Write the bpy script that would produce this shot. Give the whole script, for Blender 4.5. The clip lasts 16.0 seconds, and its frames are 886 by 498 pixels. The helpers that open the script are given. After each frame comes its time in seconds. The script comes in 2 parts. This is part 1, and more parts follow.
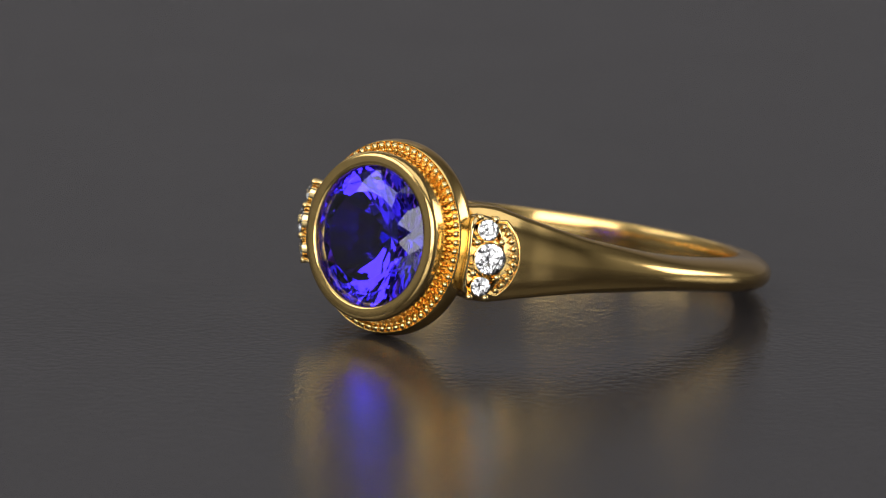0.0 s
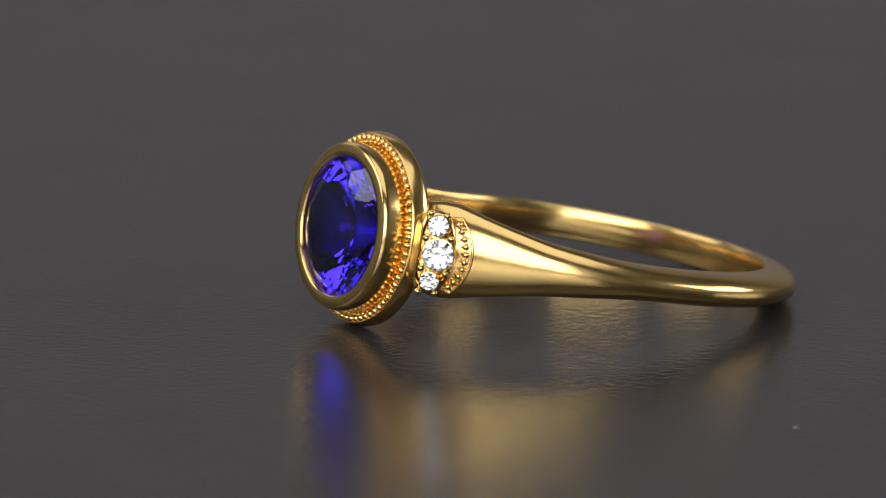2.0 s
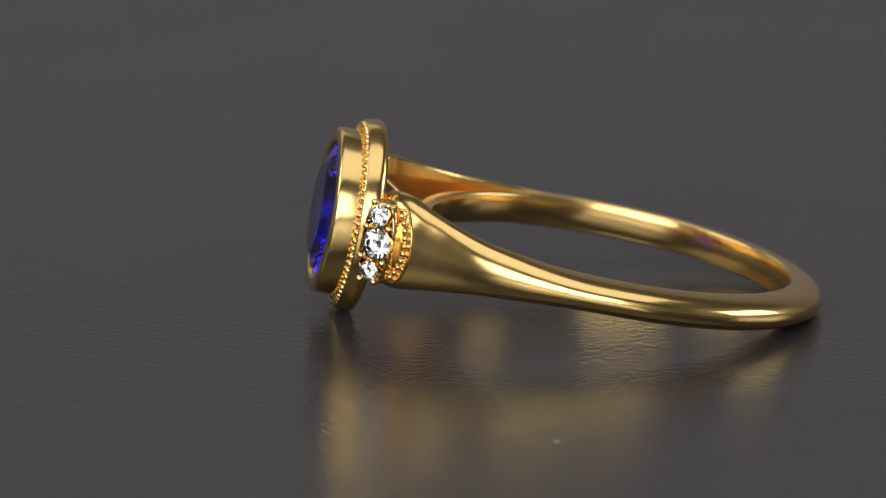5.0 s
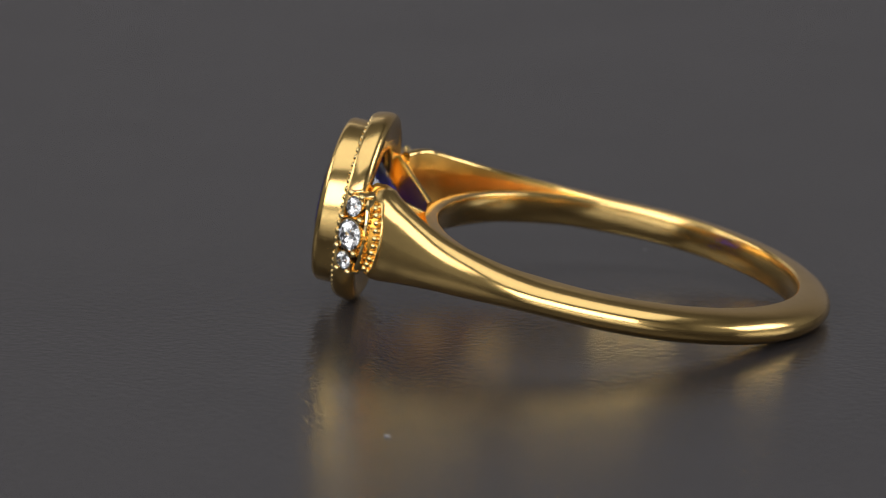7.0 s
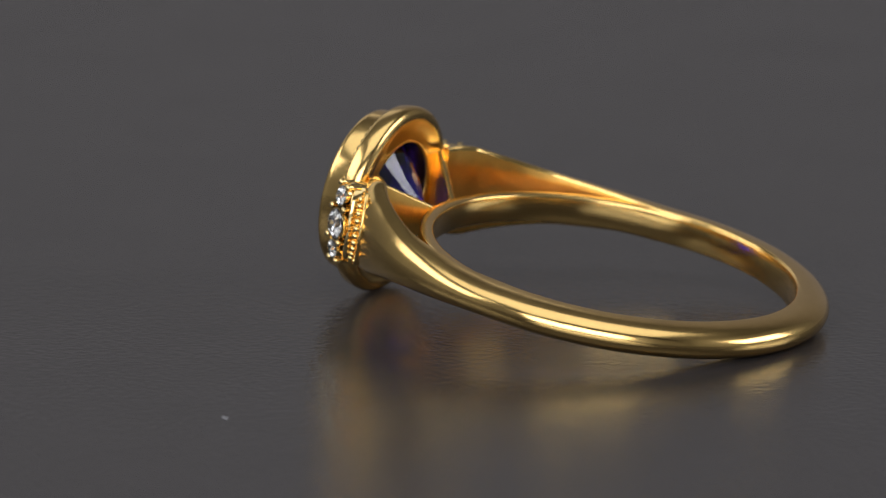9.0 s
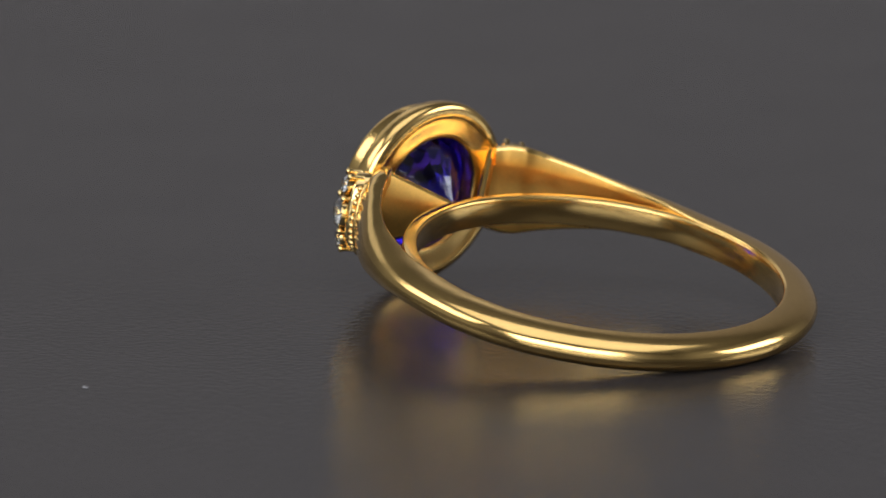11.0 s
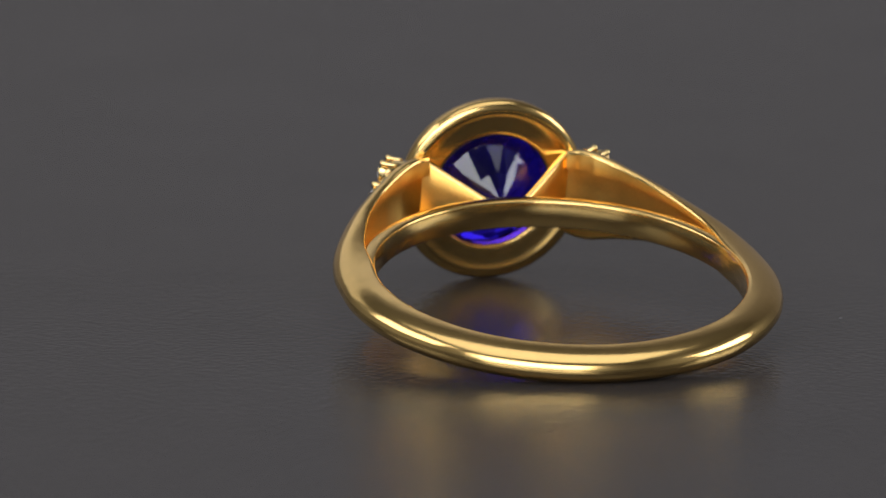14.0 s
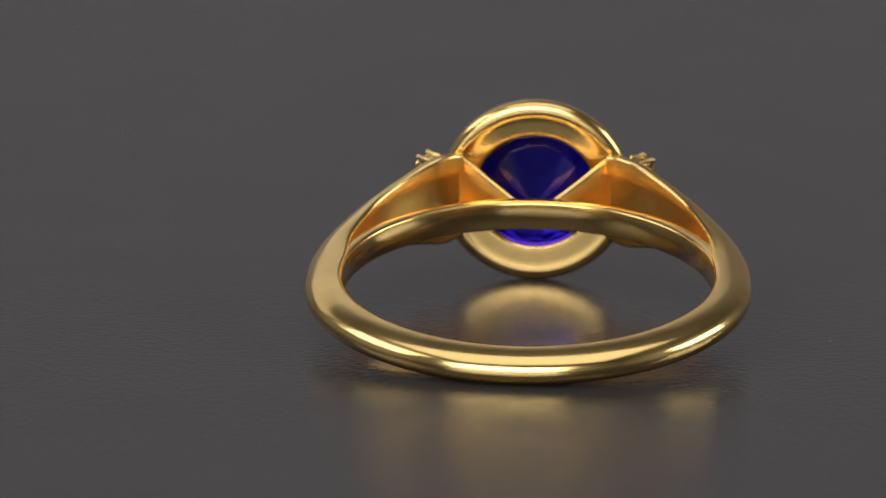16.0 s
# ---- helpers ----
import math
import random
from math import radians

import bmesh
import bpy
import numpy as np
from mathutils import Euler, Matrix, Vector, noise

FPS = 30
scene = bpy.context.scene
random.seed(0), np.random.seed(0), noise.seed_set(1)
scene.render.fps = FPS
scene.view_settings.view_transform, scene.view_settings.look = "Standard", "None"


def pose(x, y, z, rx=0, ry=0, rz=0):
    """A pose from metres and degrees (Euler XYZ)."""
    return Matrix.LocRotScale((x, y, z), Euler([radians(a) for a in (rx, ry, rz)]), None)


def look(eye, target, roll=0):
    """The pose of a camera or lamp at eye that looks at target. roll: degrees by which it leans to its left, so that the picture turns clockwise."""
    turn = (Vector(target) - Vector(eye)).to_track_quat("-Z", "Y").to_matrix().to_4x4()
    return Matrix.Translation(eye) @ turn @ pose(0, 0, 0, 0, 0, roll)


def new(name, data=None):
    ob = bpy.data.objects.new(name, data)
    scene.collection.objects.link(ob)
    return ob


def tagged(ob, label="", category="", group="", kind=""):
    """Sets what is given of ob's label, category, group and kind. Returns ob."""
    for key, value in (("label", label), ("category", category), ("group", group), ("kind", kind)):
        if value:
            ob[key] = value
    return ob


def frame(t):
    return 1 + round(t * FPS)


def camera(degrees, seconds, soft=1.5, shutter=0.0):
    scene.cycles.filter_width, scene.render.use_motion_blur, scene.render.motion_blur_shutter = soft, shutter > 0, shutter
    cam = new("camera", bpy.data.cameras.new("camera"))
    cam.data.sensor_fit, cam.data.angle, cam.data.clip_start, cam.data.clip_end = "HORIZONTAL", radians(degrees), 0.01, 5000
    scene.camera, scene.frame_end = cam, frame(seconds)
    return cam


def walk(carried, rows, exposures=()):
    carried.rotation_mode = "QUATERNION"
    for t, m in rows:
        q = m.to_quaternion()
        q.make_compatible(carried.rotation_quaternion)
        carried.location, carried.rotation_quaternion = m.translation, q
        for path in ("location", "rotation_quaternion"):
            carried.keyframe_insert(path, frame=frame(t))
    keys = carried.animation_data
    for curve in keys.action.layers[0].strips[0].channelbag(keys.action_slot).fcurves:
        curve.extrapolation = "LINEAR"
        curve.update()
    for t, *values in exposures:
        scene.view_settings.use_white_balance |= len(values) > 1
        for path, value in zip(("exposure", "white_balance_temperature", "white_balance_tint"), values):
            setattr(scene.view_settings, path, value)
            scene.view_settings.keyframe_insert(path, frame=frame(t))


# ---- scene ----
# ---------------------------------------------------------------- camera
MM = 0.001
SCALE = 0.3184                       # camera to table centre, metres
PITCH, ROLL = 12.438, 1.05            # degrees
AXIS = (0.00906, -0.04003)           # turntable axis, in units of SCALE, from the point looked at
EYE = Vector((-AXIS[0], -math.cos(radians(PITCH)) - AXIS[1], math.sin(radians(PITCH)))) * SCALE
AIM = Vector((-AXIS[0], -AXIS[1], 0.0002)) * SCALE
cam = camera(7.476, 16.0, soft=1.1)
walk(cam, [(0, look(EYE, AIM, ROLL)), (16, look(EYE, AIM, ROLL))],
     exposures=[(0, 0.0, 6500, 10), (4, 0.0, 6500, 10), (8, 0.05, 6500, 10), (12, 0.1, 6500, 10), (16, 0.1, 6500, 10)])
cam.data.dof.use_dof = True
cam.data.dof.focus_distance = SCALE * 0.938
cam.data.dof.aperture_fstop = 85

# ---------------------------------------------------------------- turntable's turn
RATE = 8.833                        # degrees a second, clockwise from above
DRIFT = [(0, 0), (2, -0.25), (4, -0.84), (6.5, -2.17), (9, -2.31), (11.5, -0.74), (14, -0.15), (16, 0)]


def turned(t):
    """The turntable's turn about its axis at t seconds, as a matrix."""
    d = np.interp(t, [a for a, b in DRIFT], [b for a, b in DRIFT])
    return Matrix.Rotation(-radians(RATE * t + d), 4, "Z")


# ---------------------------------------------------------------- light
world = bpy.data.worlds.new("studio_air")
scene.world = world
world.use_nodes = True
world.node_tree.nodes["Background"].inputs[0].default_value = (0.9, 0.95, 1.0, 1)
world.node_tree.nodes["Background"].inputs[1].default_value = 0.02
scene.view_settings.exposure = 0.0


def softbox(name, eye, target, sx, sy, watts, colour=(1, 1, 1)):
    d = bpy.data.lights.new(name, "AREA")
    d.shape, d.size, d.size_y, d.energy, d.color = "RECTANGLE", sx, sy, watts, colour
    ob = new(name, d)
    ob.matrix_world = look(eye, target)
    return ob


def around(az, el, d):
    """A place d metres off, az degrees to the right of the camera's side and el degrees up."""
    a, e = radians(az), radians(el)
    return (d * math.sin(a) * math.cos(e), -d * math.cos(a) * math.cos(e), d * math.sin(e))


softbox("softbox_overhead", (0.0, -0.16, 0.90), (0, -0.10, 0), 1.00, 0.84, 2.45)
softbox("softbox_front", around(-11, 22, 0.80), (0, 0, 0.02), 0.80, 0.46, 4.1)
softbox("softbox_side", around(92, 22, 0.80), (0, 0, 0.02), 0.46, 0.28, 1.5)
softbox("softbox_side", around(-85, 38, 0.80), (0, 0, 0.02), 0.55, 0.34, 1.3)
# weak fill from behind, added only to balance the plate and gold
softbox("added_back_fill", (-0.30, 0.80, 0.52), (0, 0, 0.05), 1.20, 0.34, 0.5)


# ---------------------------------------------------------------- materials
def material(name, colour, rough, metal=0.0, ior=1.5, grain=0.0, grain_size=1.0, mottle=0.0, mottle_size=1.0,
             bump=0.0, rough_var=0.0, trans=0.0, wave=0.0, wave_size=1.0):
    m = bpy.data.materials.new(name)
    m.use_nodes = True
    nt = m.node_tree
    b = nt.nodes["Principled BSDF"]
    b.inputs["Base Color"].default_value = (*colour, 1)
    b.inputs["Roughness"].default_value = rough
    b.inputs["Metallic"].default_value = metal
    b.inputs["IOR"].default_value = ior
    b.inputs["Transmission Weight"].default_value = trans
    co = nt.nodes.new("ShaderNodeTexCoord").outputs["Object"]

    def tex(size, detail=4):
        n = nt.nodes.new("ShaderNodeTexNoise")
        n.inputs["Scale"].default_value = 1 / (size * MM)
        n.inputs["Detail"].default_value = detail
        nt.links.new(co, n.inputs["Vector"])
        return n.outputs["Fac"]

    def span(fac, lo, hi):
        n = nt.nodes.new("ShaderNodeMapRange")
        n.inputs["From Min"].default_value, n.inputs["From Max"].default_value = 0.3, 0.7
        n.inputs["To Min"].default_value, n.inputs["To Max"].default_value = lo, hi
        nt.links.new(fac, n.inputs["Value"])
        return n.outputs["Result"]

    if grain or mottle:
        f = span(tex(grain_size), 1 - grain, 1 + grain)
        g = span(tex(mottle_size), 1 - mottle, 1 + mottle)
        mul = nt.nodes.new("ShaderNodeMath")
        mul.operation = "MULTIPLY"
        nt.links.new(f, mul.inputs[0])
        nt.links.new(g, mul.inputs[1])
        sc = nt.nodes.new("ShaderNodeVectorMath")
        sc.operation = "SCALE"
        sc.inputs[0].default_value = colour
        nt.links.new(mul.outputs[0], sc.inputs["Scale"])
        nt.links.new(sc.outputs[0], b.inputs["Base Color"])
    if rough_var:
        nt.links.new(span(tex(mottle_size * 0.6), rough - rough_var, rough + rough_var), b.inputs["Roughness"])
    if bump:
        n = nt.nodes.new("ShaderNodeBump")
        n.inputs["Strength"].default_value = 1.0
        n.inputs["Distance"].default_value = bump * MM
        nt.links.new(tex(grain_size, 3), n.inputs["Height"])
        nt.links.new(n.outputs[0], b.inputs["Normal"])
    if wave:
        n = nt.nodes.new("ShaderNodeBump")
        n.inputs["Strength"].default_value = 1.0
        n.inputs["Distance"].default_value = wave * MM
        nt.links.new(tex(wave_size, 1), n.inputs["Height"])
        nt.links.new(n.outputs[0], b.inputs["Normal"])
    return m


GOLD = material("polished_gold", (0.96, 0.655, 0.245), 0.18, 1.0, wave=0.010, wave_size=1.3, grain=0.03, grain_size=0.3, mottle=0.04, mottle_size=3, rough_var=0.035)
BEAD_GOLD = material("granulated_gold", (0.93, 0.69, 0.31), 0.11, 1.0, grain=0.05, grain_size=0.1, mottle=0.04, mottle_size=1)
# rougher gold; its orange paints in the light bounced inside the hollows
BOUNCE_GOLD = material("satin_gold_bounce_tint", (0.95, 0.57, 0.15), 0.36, 1.0, grain=0.05, grain_size=0.12, mottle=0.05, mottle_size=1.5, bump=0.003, rough_var=0.05)
TANZANITE = material("violet_blue_gemstone", (0.043, 0.02, 1.0), 0.0, 0.0, ior=1.69, trans=1.0)
DIAMOND = material("clear_diamond", (0.99, 0.99, 0.99), 0.035, 0.0, ior=2.4, trans=1.0)
PLATE = material("dark_grey_acrylic", (0.036, 0.0335, 0.0355), 0.20, 0.0, ior=1.50, grain=0.08, grain_size=0.40,
                 mottle=0.05, mottle_size=12, bump=0.034, rough_var=0.02)
# unseen backdrop, its grey set by the brightness the plate should mirror
BACKDROP = material("grey_reflected_backdrop", (0.38, 0.361, 0.373), 0.8, grain=0.04, grain_size=3, mottle=0.06, mottle_size=150)
TABLE = material("grey_table_paint", (0.10, 0.10, 0.10), 0.6, grain=0.05, grain_size=2, mottle=0.1, mottle_size=60)
# grey of the unseen surround, set by how much fill it bounces
WALL = material("grey_bounce_surround", (0.40, 0.40, 0.40), 0.9, grain=0.04, grain_size=3, mottle=0.06, mottle_size=150)
DUST = material("pale_dust", (0.25, 0.25, 0.27), 0.8, grain=0.1, grain_size=0.1, mottle=0.1, mottle_size=0.3)


# ---------------------------------------------------------------- mesh helpers
def part(name, bm, mat, parent=None, label="", sharp=35):
    bmesh.ops.recalc_face_normals(bm, faces=bm.faces)
    me = bpy.data.meshes.new(name)
    bm.to_mesh(me)
    bm.free()
    for f in me.polygons:
        f.use_smooth = sharp > 0
    if sharp > 0:
        me.set_sharp_from_angle(angle=radians(sharp))
    me.materials.append(mat)
    ob = new(name, me)
    ob.parent = parent
    return tagged(ob, label)


def shared(name, like, m, parent):
    ob = new(name, like.data)
    ob.parent = parent
    ob.matrix_local = m
    return ob


def box(x0, x1, y0, y1, z0, z1):
    bm = bmesh.new()
    bmesh.ops.create_cube(bm, size=1, matrix=Matrix.Translation(((x0 + x1) / 2, (y0 + y1) / 2, (z0 + z1) / 2))
                          @ Matrix.Diagonal((x1 - x0, y1 - y0, z1 - z0, 1)))
    return bm


def lathe(profile, n=128):
    """A closed profile of (u, r) in millimetres, turned about the u axis."""
    bm = bmesh.new()
    rows = []
    for i in range(n):
        a = 2 * math.pi * i / n
        rows.append([bm.verts.new((u * MM, r * MM * math.cos(a), r * MM * math.sin(a))) for u, r in profile])
    k = len(profile)
    for i in range(n):
        for j in range(k):
            a, b = rows[i], rows[(i + 1) % n]
            bm.faces.new((a[j], a[(j + 1) % k], b[(j + 1) % k], b[j]))
    return bm


def loft(rings, closed=False):
    """Skin through equal loops of points in millimetres."""
    bm = bmesh.new()
    vs = [[bm.verts.new(Vector(p) * MM) for p in ring] for ring in rings]
    k, n = len(rings[0]), len(rings)
    for i in range(n if closed else n - 1):
        a, b = vs[i], vs[(i + 1) % n]
        for j in range(k):
            bm.faces.new((a[j], a[(j + 1) % k], b[(j + 1) % k], b[j]))
    if not closed:
        bm.faces.new(vs[0])
        bm.faces.new(vs[-1])
    return bm


def ball(r, stretch=(1, 1, 1), seg=10):
    bm = bmesh.new()
    bmesh.ops.create_uvsphere(bm, u_segments=seg, v_segments=seg // 2 + 1, radius=r * MM,
                              matrix=Matrix.Diagonal((*stretch, 1)))
    return bm


def smooth_path(points, n):
    """Catmull-Rom through the points, n samples."""
    P = [Vector(p) for p in points]
    P = [2 * P[0] - P[1]] + P + [2 * P[-1] - P[-2]]
    out = []
    for i in range(n):
        s = i / (n - 1) * (len(P) - 3)
        k = min(int(s), len(P) - 4)
        f = s - k
        a, b, c, d = P[k:k + 4]
        out.append(0.5 * ((2 * b) + (c - a) * f + (2 * a - 5 * b + 4 * c - d) * f * f + (3 * b - a - 3 * c + d) * f ** 3))
    return out


# ---------------------------------------------------------------- structure
def studio():
    # walls and ceiling stay out of view, added to bounce light and fill reflections
    W, H, T = 0.9, 0.95, 0.03
    tagged(part("floor", box(-W, W, -W, W, -0.06, -0.02), TABLE, sharp=0), "dark grey painted studio table top", "floor", kind="structure")
    tagged(part("wall_north", box(-W, W, W, W + T, -0.02, H), BACKDROP, sharp=0), "unseen grey backdrop wall added for the plate to reflect", "wall", kind="structure")
    tagged(part("wall_south", box(-W, W, -W - T, -W, -0.02, H), WALL, sharp=0), "unseen grey wall added to bounce light", "wall", kind="structure")
    tagged(part("wall_east", box(W, W + T, -W, W, -0.02, H), WALL, sharp=0), "unseen grey wall added to bounce light", "wall", kind="structure")
    tagged(part("wall_west", box(-W - T, -W, -W, W, -0.02, H), WALL, sharp=0), "unseen grey wall added to bounce light", "wall", kind="structure")
    tagged(part("ceiling", box(-W, W, -W, W, H, H + T), WALL, sharp=0), "unseen grey ceiling added to bounce light", "ceiling", kind="structure")


def turntable():
    bm = bmesh.new()
    n, R = 160, 0.20
    rings = []
    for r, z in ((0.03, 0), (0.10, 0), (R - 0.001, 0), (R, -0.0008), (R, -0.0032), (R - 0.0008, -0.004)):
        rings.append([bm.verts.new((r * math.cos(2 * math.pi * i / n), r * math.sin(2 * math.pi * i / n), z)) for i in range(n)])
    for a, b in zip(rings, rings[1:]):
        for i in range(n):
            bm.faces.new((a[i], a[(i + 1) % n], b[(i + 1) % n], b[i]))
    bm.faces.new(rings[0])
    bm.faces.new(rings[-1])
    table = tagged(new("turntable"), "round dark grey satin turntable with fine surface ripple", "turntable")
    part("top_sheet", bm, PLATE, table, "dark grey satin acrylic sheet")
    base = []
    for r, z in ((0.185, -0.004), (0.190, -0.005), (0.190, -0.019), (0.186, -0.020)):
        base.append([(1000 * r * math.cos(2 * math.pi * i / 96), 1000 * r * math.sin(2 * math.pi * i / 96), 1000 * z) for i in range(96)])
    part("drum", loft(base), TABLE, table, "grey turntable drum")
    return table


# ---------------------------------------------------------------- ring
RI, RO, BH, UC = 8.27, 9.87, 0.77, -0.20    # finger hole, outside, half width at the back, centre
RING_AT = Vector((0.00679, 0.01315, 0.00726)) * SCALE
YAW, TILT, LEAN = 229.40, 10.20, -0.62
RING_POSE = (Matrix.Translation(RING_AT) @ Matrix.Rotation(radians(YAW), 4, "Z")
             @ Matrix.Rotation(-radians(TILT), 4, "Y") @ Matrix.Rotation(radians(LEAN), 4, "X"))
# outer line of one half, from the back round to the head: u, v, half width, thickness
HALF = ([(UC + RO * math.cos(a), (RO + 0.07 * math.sin(a)) * math.sin(a), BH, RO - RI + 0.07 * math.sin(a) - 0.03) for a in [radians(x) for x in (180, 165, 150, 135, 120, 108, 97, 88)]]
        + [(2.05, 9.81, 0.79, 1.70), (3.9, 9.38, 0.88, 1.42), (5.5, 8.74, 1.04, 1.24), (7.0, 7.94, 1.22, 1.06),
           (8.25, 7.04, 1.49, 0.98), (9.17, 6.30, 1.74, 1.03), (9.9, 5.71, 1.96, 1.15), (10.52, 5.08, 2.12, 1.25), (11.0, 4.25, 2.14, 1.12), (11.25, 3.55, 2.02, 0.9)])


def shank(ring):
    half = [(u, v, h, t) for u, v, h, t in HALF]
    full = [Vector((u, -v, h, t)) for u, v, h, t in reversed(half[1:])] + [Vector(x) for x in half]
    full = smooth_path(full, 220)
    rings = []
    for i, p in enumerate(full):
        a, b = full[max(0, i - 1)], full[min(len(full) - 1, i + 1)]
        tx, ty = b[0] - a[0], b[1] - a[1]
        k = math.hypot(tx, ty)
        nx, ny = -ty / k, tx / k
        if nx * p[0] + ny * p[1] < 0:
            nx, ny = -nx, -ny
        h, t = p[2], p[3]
        flat = min(1, max(0, (h - 0.9) / 1.2))
        bulge = (1 - flat) * 0.88 * t + flat * 0.80 * t
        sec = []
        for j in range(15):
            a = -math.pi / 2 + math.pi * j / 14
            sec.append((-bulge + bulge * abs(math.cos(a)) ** (0.80 + 0.2 * flat), h * math.sin(a) * 1.0))
        lip = 0.12 + 0.03 * flat
        far = min(1, max(0, (p[0] - 4.0) / 5.5))
        edge = h - lip
        step, deep = edge * (0.2 + 0.18 * far), 0.42 * far
        sec += [(-t + lip, h), (-t + 0.3 * lip, h - 0.3 * lip), (-t, edge), (-t, edge - step), (-t + deep, edge - step - 0.1 * far), (-t + deep, 0),
                (-t + deep, -edge + step + 0.1 * far), (-t, -edge + step), (-t, -edge), (-t + 0.3 * lip, -h + 0.3 * lip), (-t + lip, -h)]
        rings.append([(p[0] + nx * o, p[1] + ny * o, w) for o, w in sec])
    ob = part("shank", loft(rings), GOLD, ring, "polished yellow gold tapered shank with flared shoulders", 50)
    # pocket faces behind the shoulders take the gold with bounced light in its colour
    ob.data.materials.append(BOUNCE_GOLD)
    for f in ob.data.polygons:
        c = f.center / MM
        if c.x > 2.5 and 17 <= f.index % 26 <= 22:
            f.material_index = 1
    return ob


def inner_band(ring):
    rings = []
    for i in range(180):
        a = radians(2 * i)
        c, s = math.cos(a), math.sin(a)
        h, r0, r1 = 0.67, RI - 0.006, 8.88
        sec = [(r0, -h + 0.1), (r0, h - 0.1), (r0 + 0.03, h - 0.03), (r0 + 0.1, h), (r1 - 0.12, h), (r1 - 0.03, h - 0.03), (r1, h - 0.15),
               (r1, -h + 0.15), (r1 - 0.12, -h), (r0 + 0.1, -h)]
        rings.append([(UC + r * c, r * s, w) for r, w in sec])
    return part("inner_band", loft(rings, True), GOLD, ring, "polished gold inner band of the finger hole", 50)


def strut(ring, side):
    a, c = Vector((10.95, 3.45)), Vector((8.72, 0.92))
    d = (c - a).normalized()
    n = Vector((-d.y, d.x)) * 0.17
    rings = []
    for i in range(9):
        f = i / 8
        q = a.lerp(c, f)
        h = 1.85 + (0.60 - 1.85) * f
        ring_pts = [(q + n, h - 0.08), (q + n * 0.5, h), (q - n * 0.5, h), (q - n, h - 0.08), (q - n, -h + 0.08), (q - n * 0.5, -h), (q + n * 0.5, -h), (q + n, -h + 0.08)]
        rings.append([(p.x, side * p.y, w) for p, w in ring_pts])
    # strut sides share the orange that paints bounced light; their edges stay plain gold
    ob = part("strut", loft(rings), BOUNCE_GOLD, ring, "", 50)
    ob.data.materials.append(GOLD)
    for f in ob.data.polygons:
        if abs(f.normal.z) > 0.35:
            f.material_index = 1
    return ob


def head(ring):
    bezel = [(11.5, 3.36), (12.61, 3.36), (12.63, 3.14), (12.83, 3.10), (12.95, 3.115), (13.02, 3.16), (13.05, 3.23), (13.055, 3.35), (13.045, 3.50),
             (13.02, 3.62), (12.96, 3.71), (12.87, 3.76), (12.75, 3.78), (12.13, 3.77), (11.5, 3.76)]
    part("bezel", lathe(bezel), GOLD, ring, "smooth polished gold bezel rim", 60)
    gallery = [(11.69, 3.74), (11.69, 4.17), (11.73, 4.195), (11.83, 4.205), (11.86, 4.225), (11.865, 4.25), (11.84, 4.275), (11.76, 4.30), (11.60, 4.335), (11.42, 4.37),
               (11.25, 4.375), (11.09, 4.34), (10.98, 4.24), (10.92, 4.10), (10.895, 3.96), (10.895, 3.86), (10.92, 3.77), (10.95, 3.65), (10.965, 3.45), (10.98, 3.20), (10.995, 2.95),
               (11.01, 2.79), (11.05, 2.73), (11.11, 2.70), (11.585, 2.72), (11.60, 2.80), (11.60, 3.40)]
    part("gallery", lathe(gallery), GOLD, ring, "rounded gold gallery with a hollow back", 50)


def beads(ring):
    """The granulated channel between bezel and gallery lip: spokes, each with a grain near its outer end."""
    n = 66
    rib = grain = None
    for i in range(n):
        turn = Matrix.Rotation(2 * math.pi * i / n, 4, "X")
        m = turn @ Matrix.Translation((11.68 * MM, 3.98 * MM, 0))
        g = turn @ Matrix.Translation((11.86 * MM, 4.06 * MM, 0))
        if rib is None:
            rib = part("rib", ball(0.10, (1.0, 2.5, 0.75)), BEAD_GOLD, ring, "", 80)
            rib.matrix_local = m
            grain = part("grain", ball(0.160, seg=12), BEAD_GOLD, ring, "", 80)
            grain.matrix_local = g
        else:
            shared("rib", rib, m, ring)
            shared("grain", grain, g, ring)
        shared("grain", grain, turn @ Matrix.Translation((11.75 * MM, 3.87 * MM, 0)) @ Matrix.Diagonal((0.6, 0.6, 0.6, 1)), ring)


def brilliant(r, crown, pav, table=0.56, n=8, girdle=0.03):
    """A round brilliant about +x, girdle at 0: table, star, kite, girdle, pavilion facets."""
    bm = bmesh.new()

    def at(rad, ang, x):
        return (x, rad * math.cos(ang), rad * math.sin(ang))
    pts = [at(r * table, 2 * math.pi * i / n, crown) for i in range(n)]
    pts += [at(r * 0.80, 2 * math.pi * (i + 0.5) / n, crown * 0.55) for i in range(n)]
    pts += [at(r, 2 * math.pi * i / (2 * n), girdle * r) for i in range(2 * n)]
    pts += [at(r, 2 * math.pi * i / (2 * n), -girdle * r) for i in range(2 * n)]
    pts += [at(r * 0.28, 2 * math.pi * (i + 0.5) / n, -pav * 0.76) for i in range(n)]
    pts += [(-pav, 0, 0)]
    for p in pts:
        bm.verts.new(Vector(p) * MM)
    bmesh.ops.convex_hull(bm, input=bm.verts)
    bmesh.ops.dissolve_limit(bm, angle_limit=radians(1), verts=bm.verts, edges=bm.edges)
    return bm


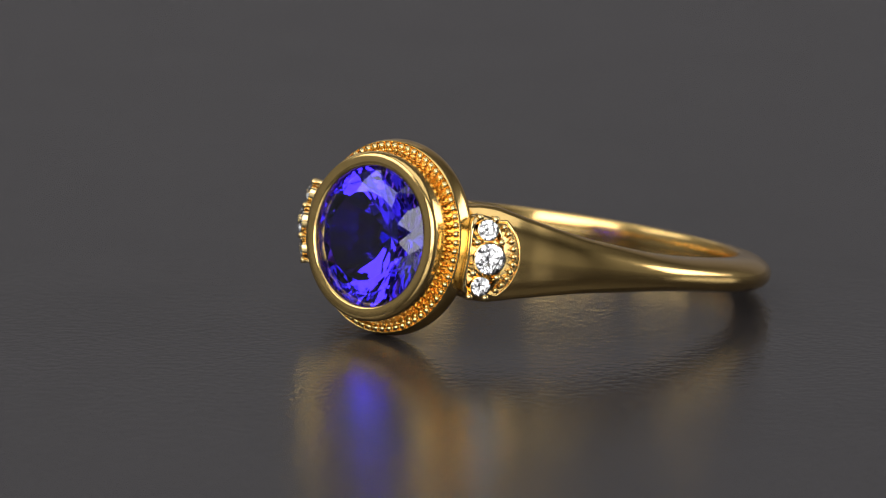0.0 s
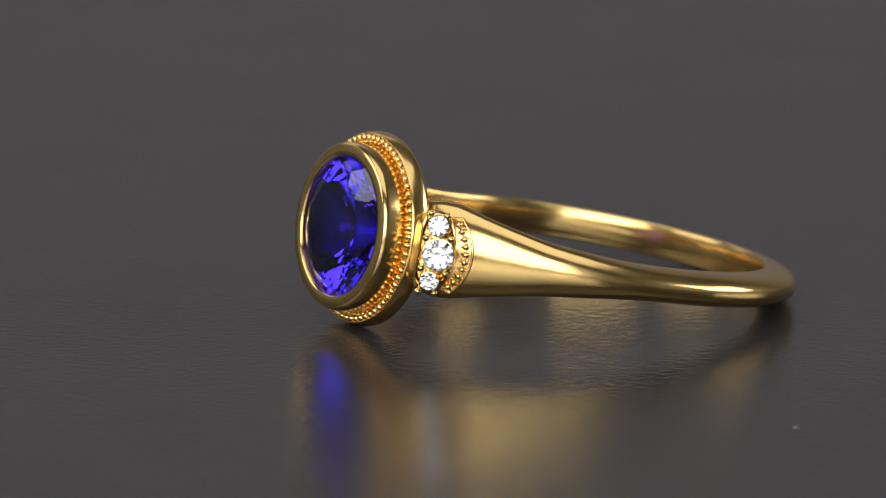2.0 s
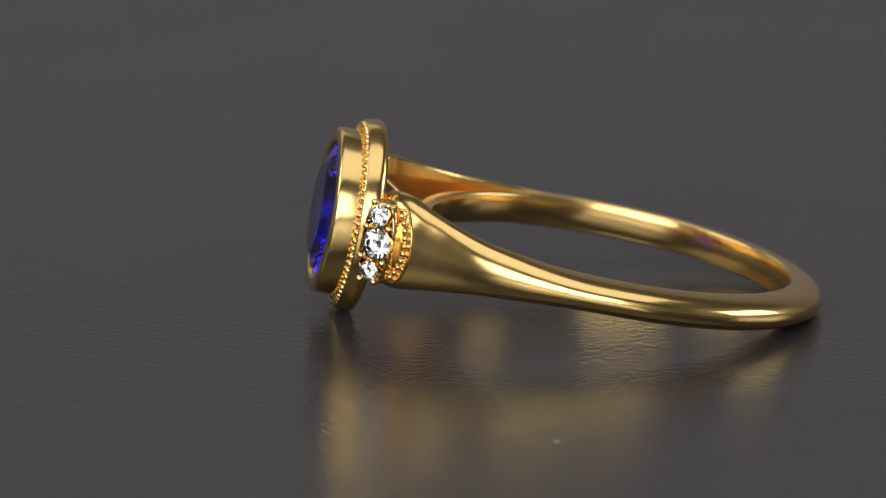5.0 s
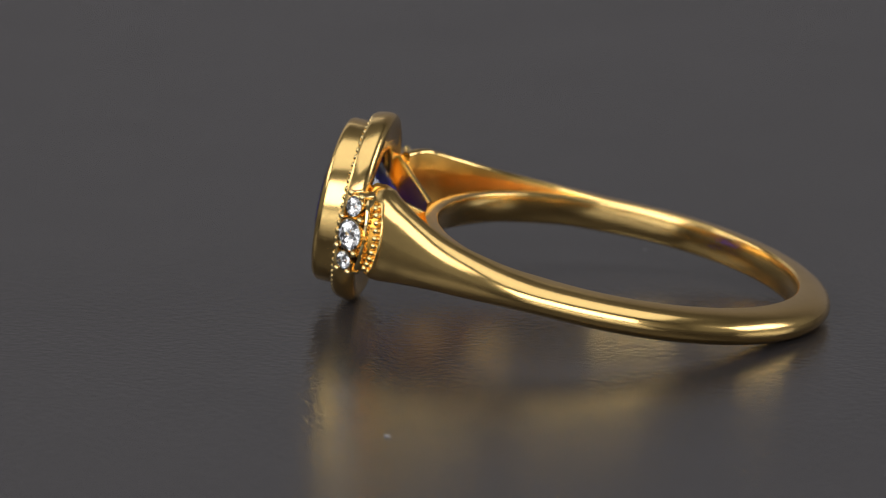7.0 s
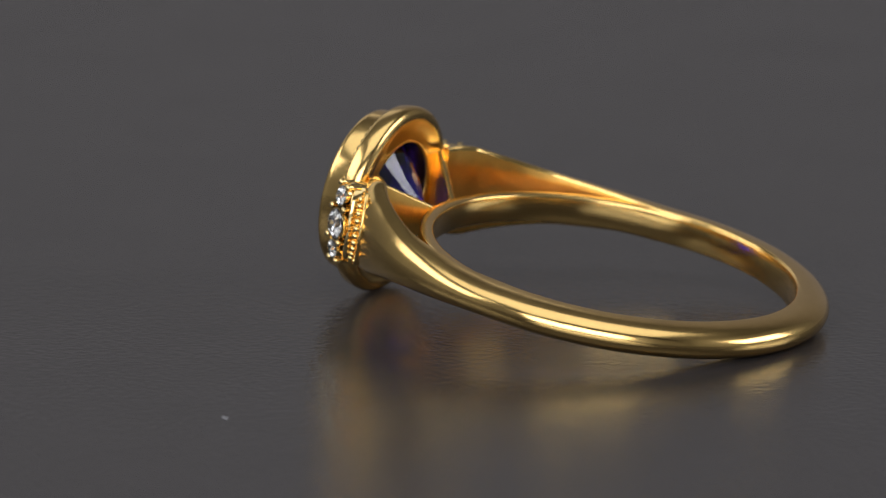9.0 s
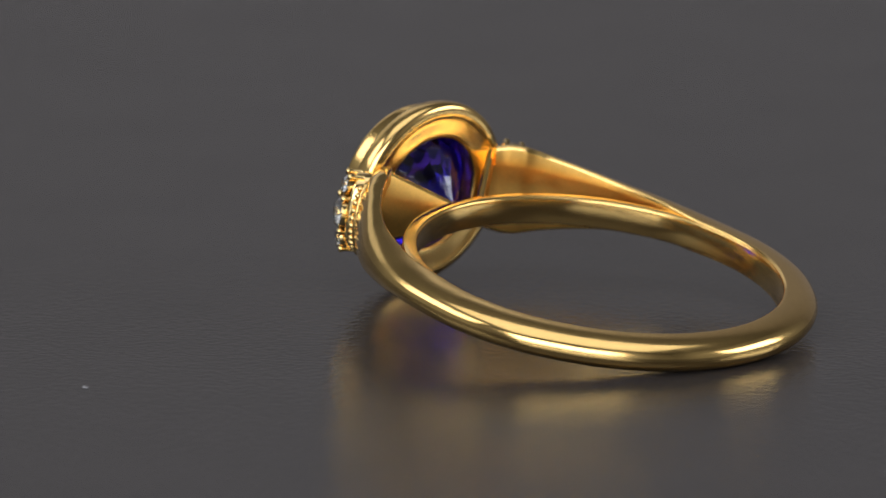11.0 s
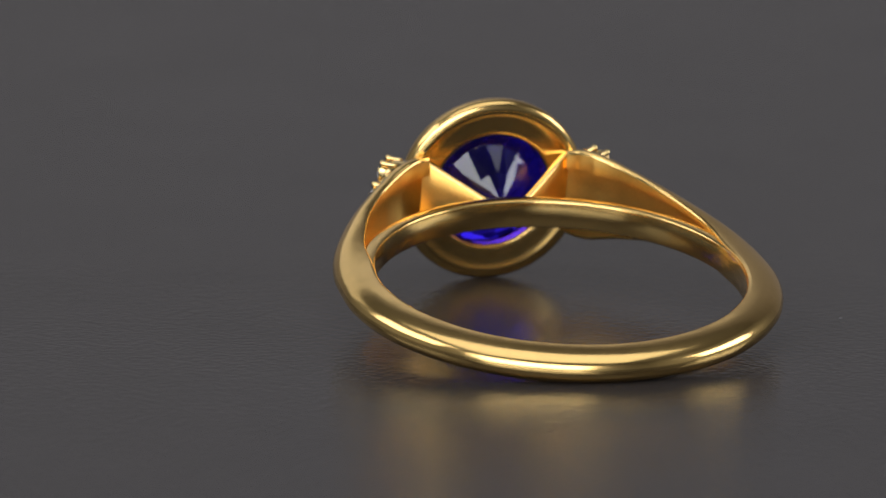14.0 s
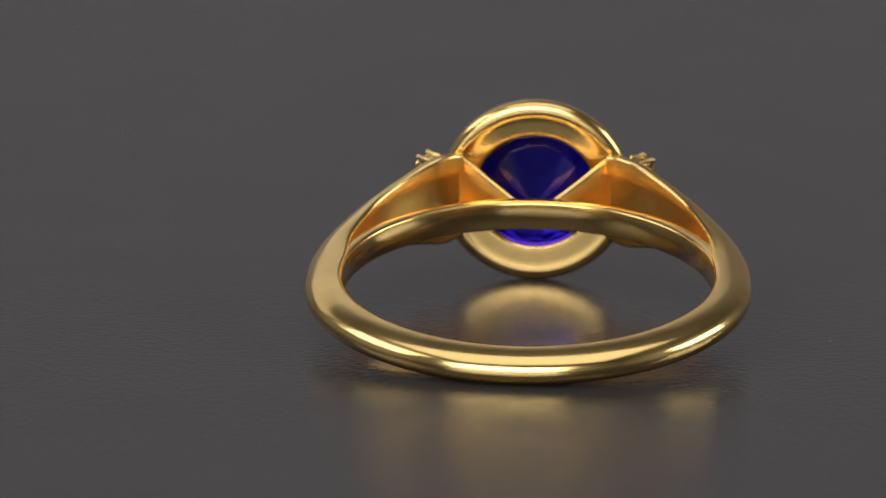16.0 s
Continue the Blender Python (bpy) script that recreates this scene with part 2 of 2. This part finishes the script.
def mixed_cut(r, crown, pav, table, n):
    """A round gem about +x, girdle at 0: many small crown facets over a pavilion of fewer, longer ones."""
    bm = bmesh.new()

    def row(rad, count, x, shift=0.0):
        for i in range(count):
            a = 2 * math.pi * (i + shift) / count
            bm.verts.new(Vector((x, rad * math.cos(a), rad * math.sin(a))) * MM)
    row(r * table, n, crown)
    row(r * (table + (1 - table) * 0.42), n, crown * 0.72, 0.5)
    row(r * (table + (1 - table) * 0.80), n, crown * 0.33)
    row(r, 2 * n, 0.08)
    row(r, 2 * n, -0.08)
    row(r * 0.70, n, -pav * 0.36, 0.5)
    row(r * 0.34, n, -pav * 0.72)
    bm.verts.new((-pav * MM, 0, 0))
    bmesh.ops.convex_hull(bm, input=bm.verts)
    bmesh.ops.dissolve_limit(bm, angle_limit=radians(1), verts=bm.verts, edges=bm.edges)
    return bm


def stones(ring):
    g = part("gemstone", mixed_cut(3.33, 0.80, 3.06, 0.60, 16), TANZANITE, ring, "round faceted violet-blue gemstone", 0)
    g.matrix_local = Matrix.Translation((12.55 * MM, 0, 0)) @ Matrix.Rotation(radians(24), 4, "X")


def prong():
    """A round claw from the seat up over the stone's edge, about +x."""
    bm = lathe([(-0.60, 0.001), (-0.60, 0.11), (-0.2, 0.10), (-0.08, 0.12), (0.02, 0.155), (0.09, 0.155), (0.15, 0.10), (0.17, 0.001)], 14)
    return bm


def accents(ring, side):
    """Three small diamonds with prongs and a beaded crescent on one shoulder."""
    na = radians(55)
    en, et = Vector((math.cos(na), side * math.sin(na), 0)), Vector((-math.sin(na), side * math.cos(na), 0))
    ew = Vector((0, 0, 1))
    rot = Matrix((en, et, ew)).transposed().to_4x4()
    o = Vector((11.12, side * 5.47, -0.07))

    def local(n, t, w):
        return Matrix.Translation((o + en * n + et * t + ew * w) * MM) @ rot

    for w, r, t in ((1.25, 0.47, -0.20), (0.0, 0.70, 0.0), (-1.27, 0.44, -0.20)):
        prof = [(-1.15, r * 0.55), (-1.15, r * 0.90), (-0.45, r * 0.95), (-0.10, r * 1.06), (0.02, r * 1.05), (0.03, r * 0.99), (-0.05, r * 0.94), (-0.4, r * 0.62)]
        seat = part("setting", lathe(prof, 32), BEAD_GOLD, ring, "", 50)
        seat.matrix_local = local(-0.10 * w * w, t, w) @ Matrix.Rotation(0.12 * w, 4, "Y").inverted()
        d = part("diamond", brilliant(r * 0.98, r * 0.30, r * 0.85, 0.56), DIAMOND, ring, "small round brilliant-cut white diamond", 0)
        d.matrix_local = local(0.05 - 0.10 * w * w, t, w) @ Matrix.Rotation(0.12 * w, 4, "Y").inverted() @ Matrix.Rotation(random.uniform(0, 1), 4, "X")
    for t, w in ((-0.66, 0.66), (0.44, 0.78), (-0.66, -0.70), (0.44, -0.78), (-0.62, 1.76), (0.10, 1.74), (-0.62, -1.78), (0.10, -1.74)):
        pr = part("prong", prong(), BEAD_GOLD, ring, "", 60)
        pr.matrix_local = local(-0.09 * w * w, t, w)
    # the half-moon channel beside the stones: a smooth lip round a sunk floor
    def drop(w):
        return -0.42 - 0.135 * w * w

    mid = -0.86
    rings = []
    for n, k in ((-0.60, 1.0), (-0.03, 1.0), (0.01, 0.985), (0.015, 0.97), (-0.01, 0.955), (-0.13, 0.945)):
        loop = []
        for i in range(25):
            a = radians(-46 + 92 * i / 24)
            w = k * 2.40 * math.sin(a)
            loop.append((n + drop(w), mid + k * 2.40 * math.cos(a), w))
        for w in (1.45, 0.7, 0.0, -0.7, -1.45):
            loop.append((n + drop(w) - 0.55, -1.0, w * k))
        rings.append(loop)
    part("crescent", loft(rings), GOLD, ring, "gold half-moon channel with a smooth lip", 50).matrix_local = local(0, 0, 0)
    # solid basket that carries the three stones
    rings = []
    for n, k in ((-1.25, 1.0), (-0.34, 1.0), (-0.24, 0.96), (-0.20, 0.88), (-0.30, 0.82), (-0.75, 0.76)):
        loop = []
        for i in range(28):
            a = 2 * math.pi * i / 28
            w = 1.82 * k * math.copysign(abs(math.sin(a)) ** 0.7, math.sin(a))
            loop.append((n - 0.10 * w * w, -0.12 - 0.07 * w * w + 0.84 * k * math.copysign(abs(math.cos(a)) ** 0.7, math.cos(a)), w))
        rings.append(loop)
    part("basket", loft(rings), BEAD_GOLD, ring, "", 50).matrix_local = local(0, 0, 0)
    grain = rib = None
    for i in range(10):
        a = radians(-43 + 86 * i / 9)
        w = 2.05 * math.sin(a)
        g = local(drop(w) + 0.01, mid + 2.05 * math.cos(a), w)
        m = local(drop(w) - 0.12, mid + 2.05 * math.cos(a), w) @ Matrix.Rotation(a, 4, "X")
        if grain is None:
            grain = part("grain", ball(0.155, seg=12), BEAD_GOLD, ring, "", 80)
            grain.matrix_local = g
            rib = part("rib", ball(0.10, (1.0, 2.6, 0.8)), BEAD_GOLD, ring, "", 80)
            rib.matrix_local = m
        else:
            shared("grain", grain, g, ring)
            shared("rib", rib, m, ring)


def gold_ring():
    ring = tagged(new("gold_ring"), "yellow gold ring with violet-blue stone and diamonds on a turntable", "ring")
    ring.matrix_world = RING_POSE
    shank(ring)
    inner_band(ring)
    for s in (1, -1):
        strut(ring, s)
    head(ring)
    stones(ring)
    for s in (1, -1):
        accents(ring, s)
    beads(ring)
    return ring


# ---------------------------------------------------------------- dust
def speck(x, y, size, seed):
    rnd = random.Random(seed)
    bm = ball(size, (1.5, 0.9, 0.45), 8)
    for v in bm.verts:
        v.co *= rnd.uniform(0.75, 1.2)
    ob = part("dust_speck", bm, DUST, sharp=60)
    ob.matrix_world = Matrix.Translation((x, y, size * 0.36 * MM)) @ Matrix.Rotation(rnd.uniform(0, 3), 4, "Z")
    return tagged(ob, "tiny pale dust speck lying on the plate", "dust", "dust on the plate")


studio()
plate = turntable()
ring = gold_ring()
dust = [speck(0.05585 * SCALE, -0.05115 * SCALE, 0.11, 1), speck(-0.0263 * SCALE, 0.0395 * SCALE, 0.05, 2)]


def motions():
    times = [0.5 * i for i in range(33)]
    for thing in (plate, ring, *dust):
        start = thing.matrix_world.copy() if thing is not ring else RING_POSE
        walk(thing, [(t, turned(t) @ start) for t in times])


motions()
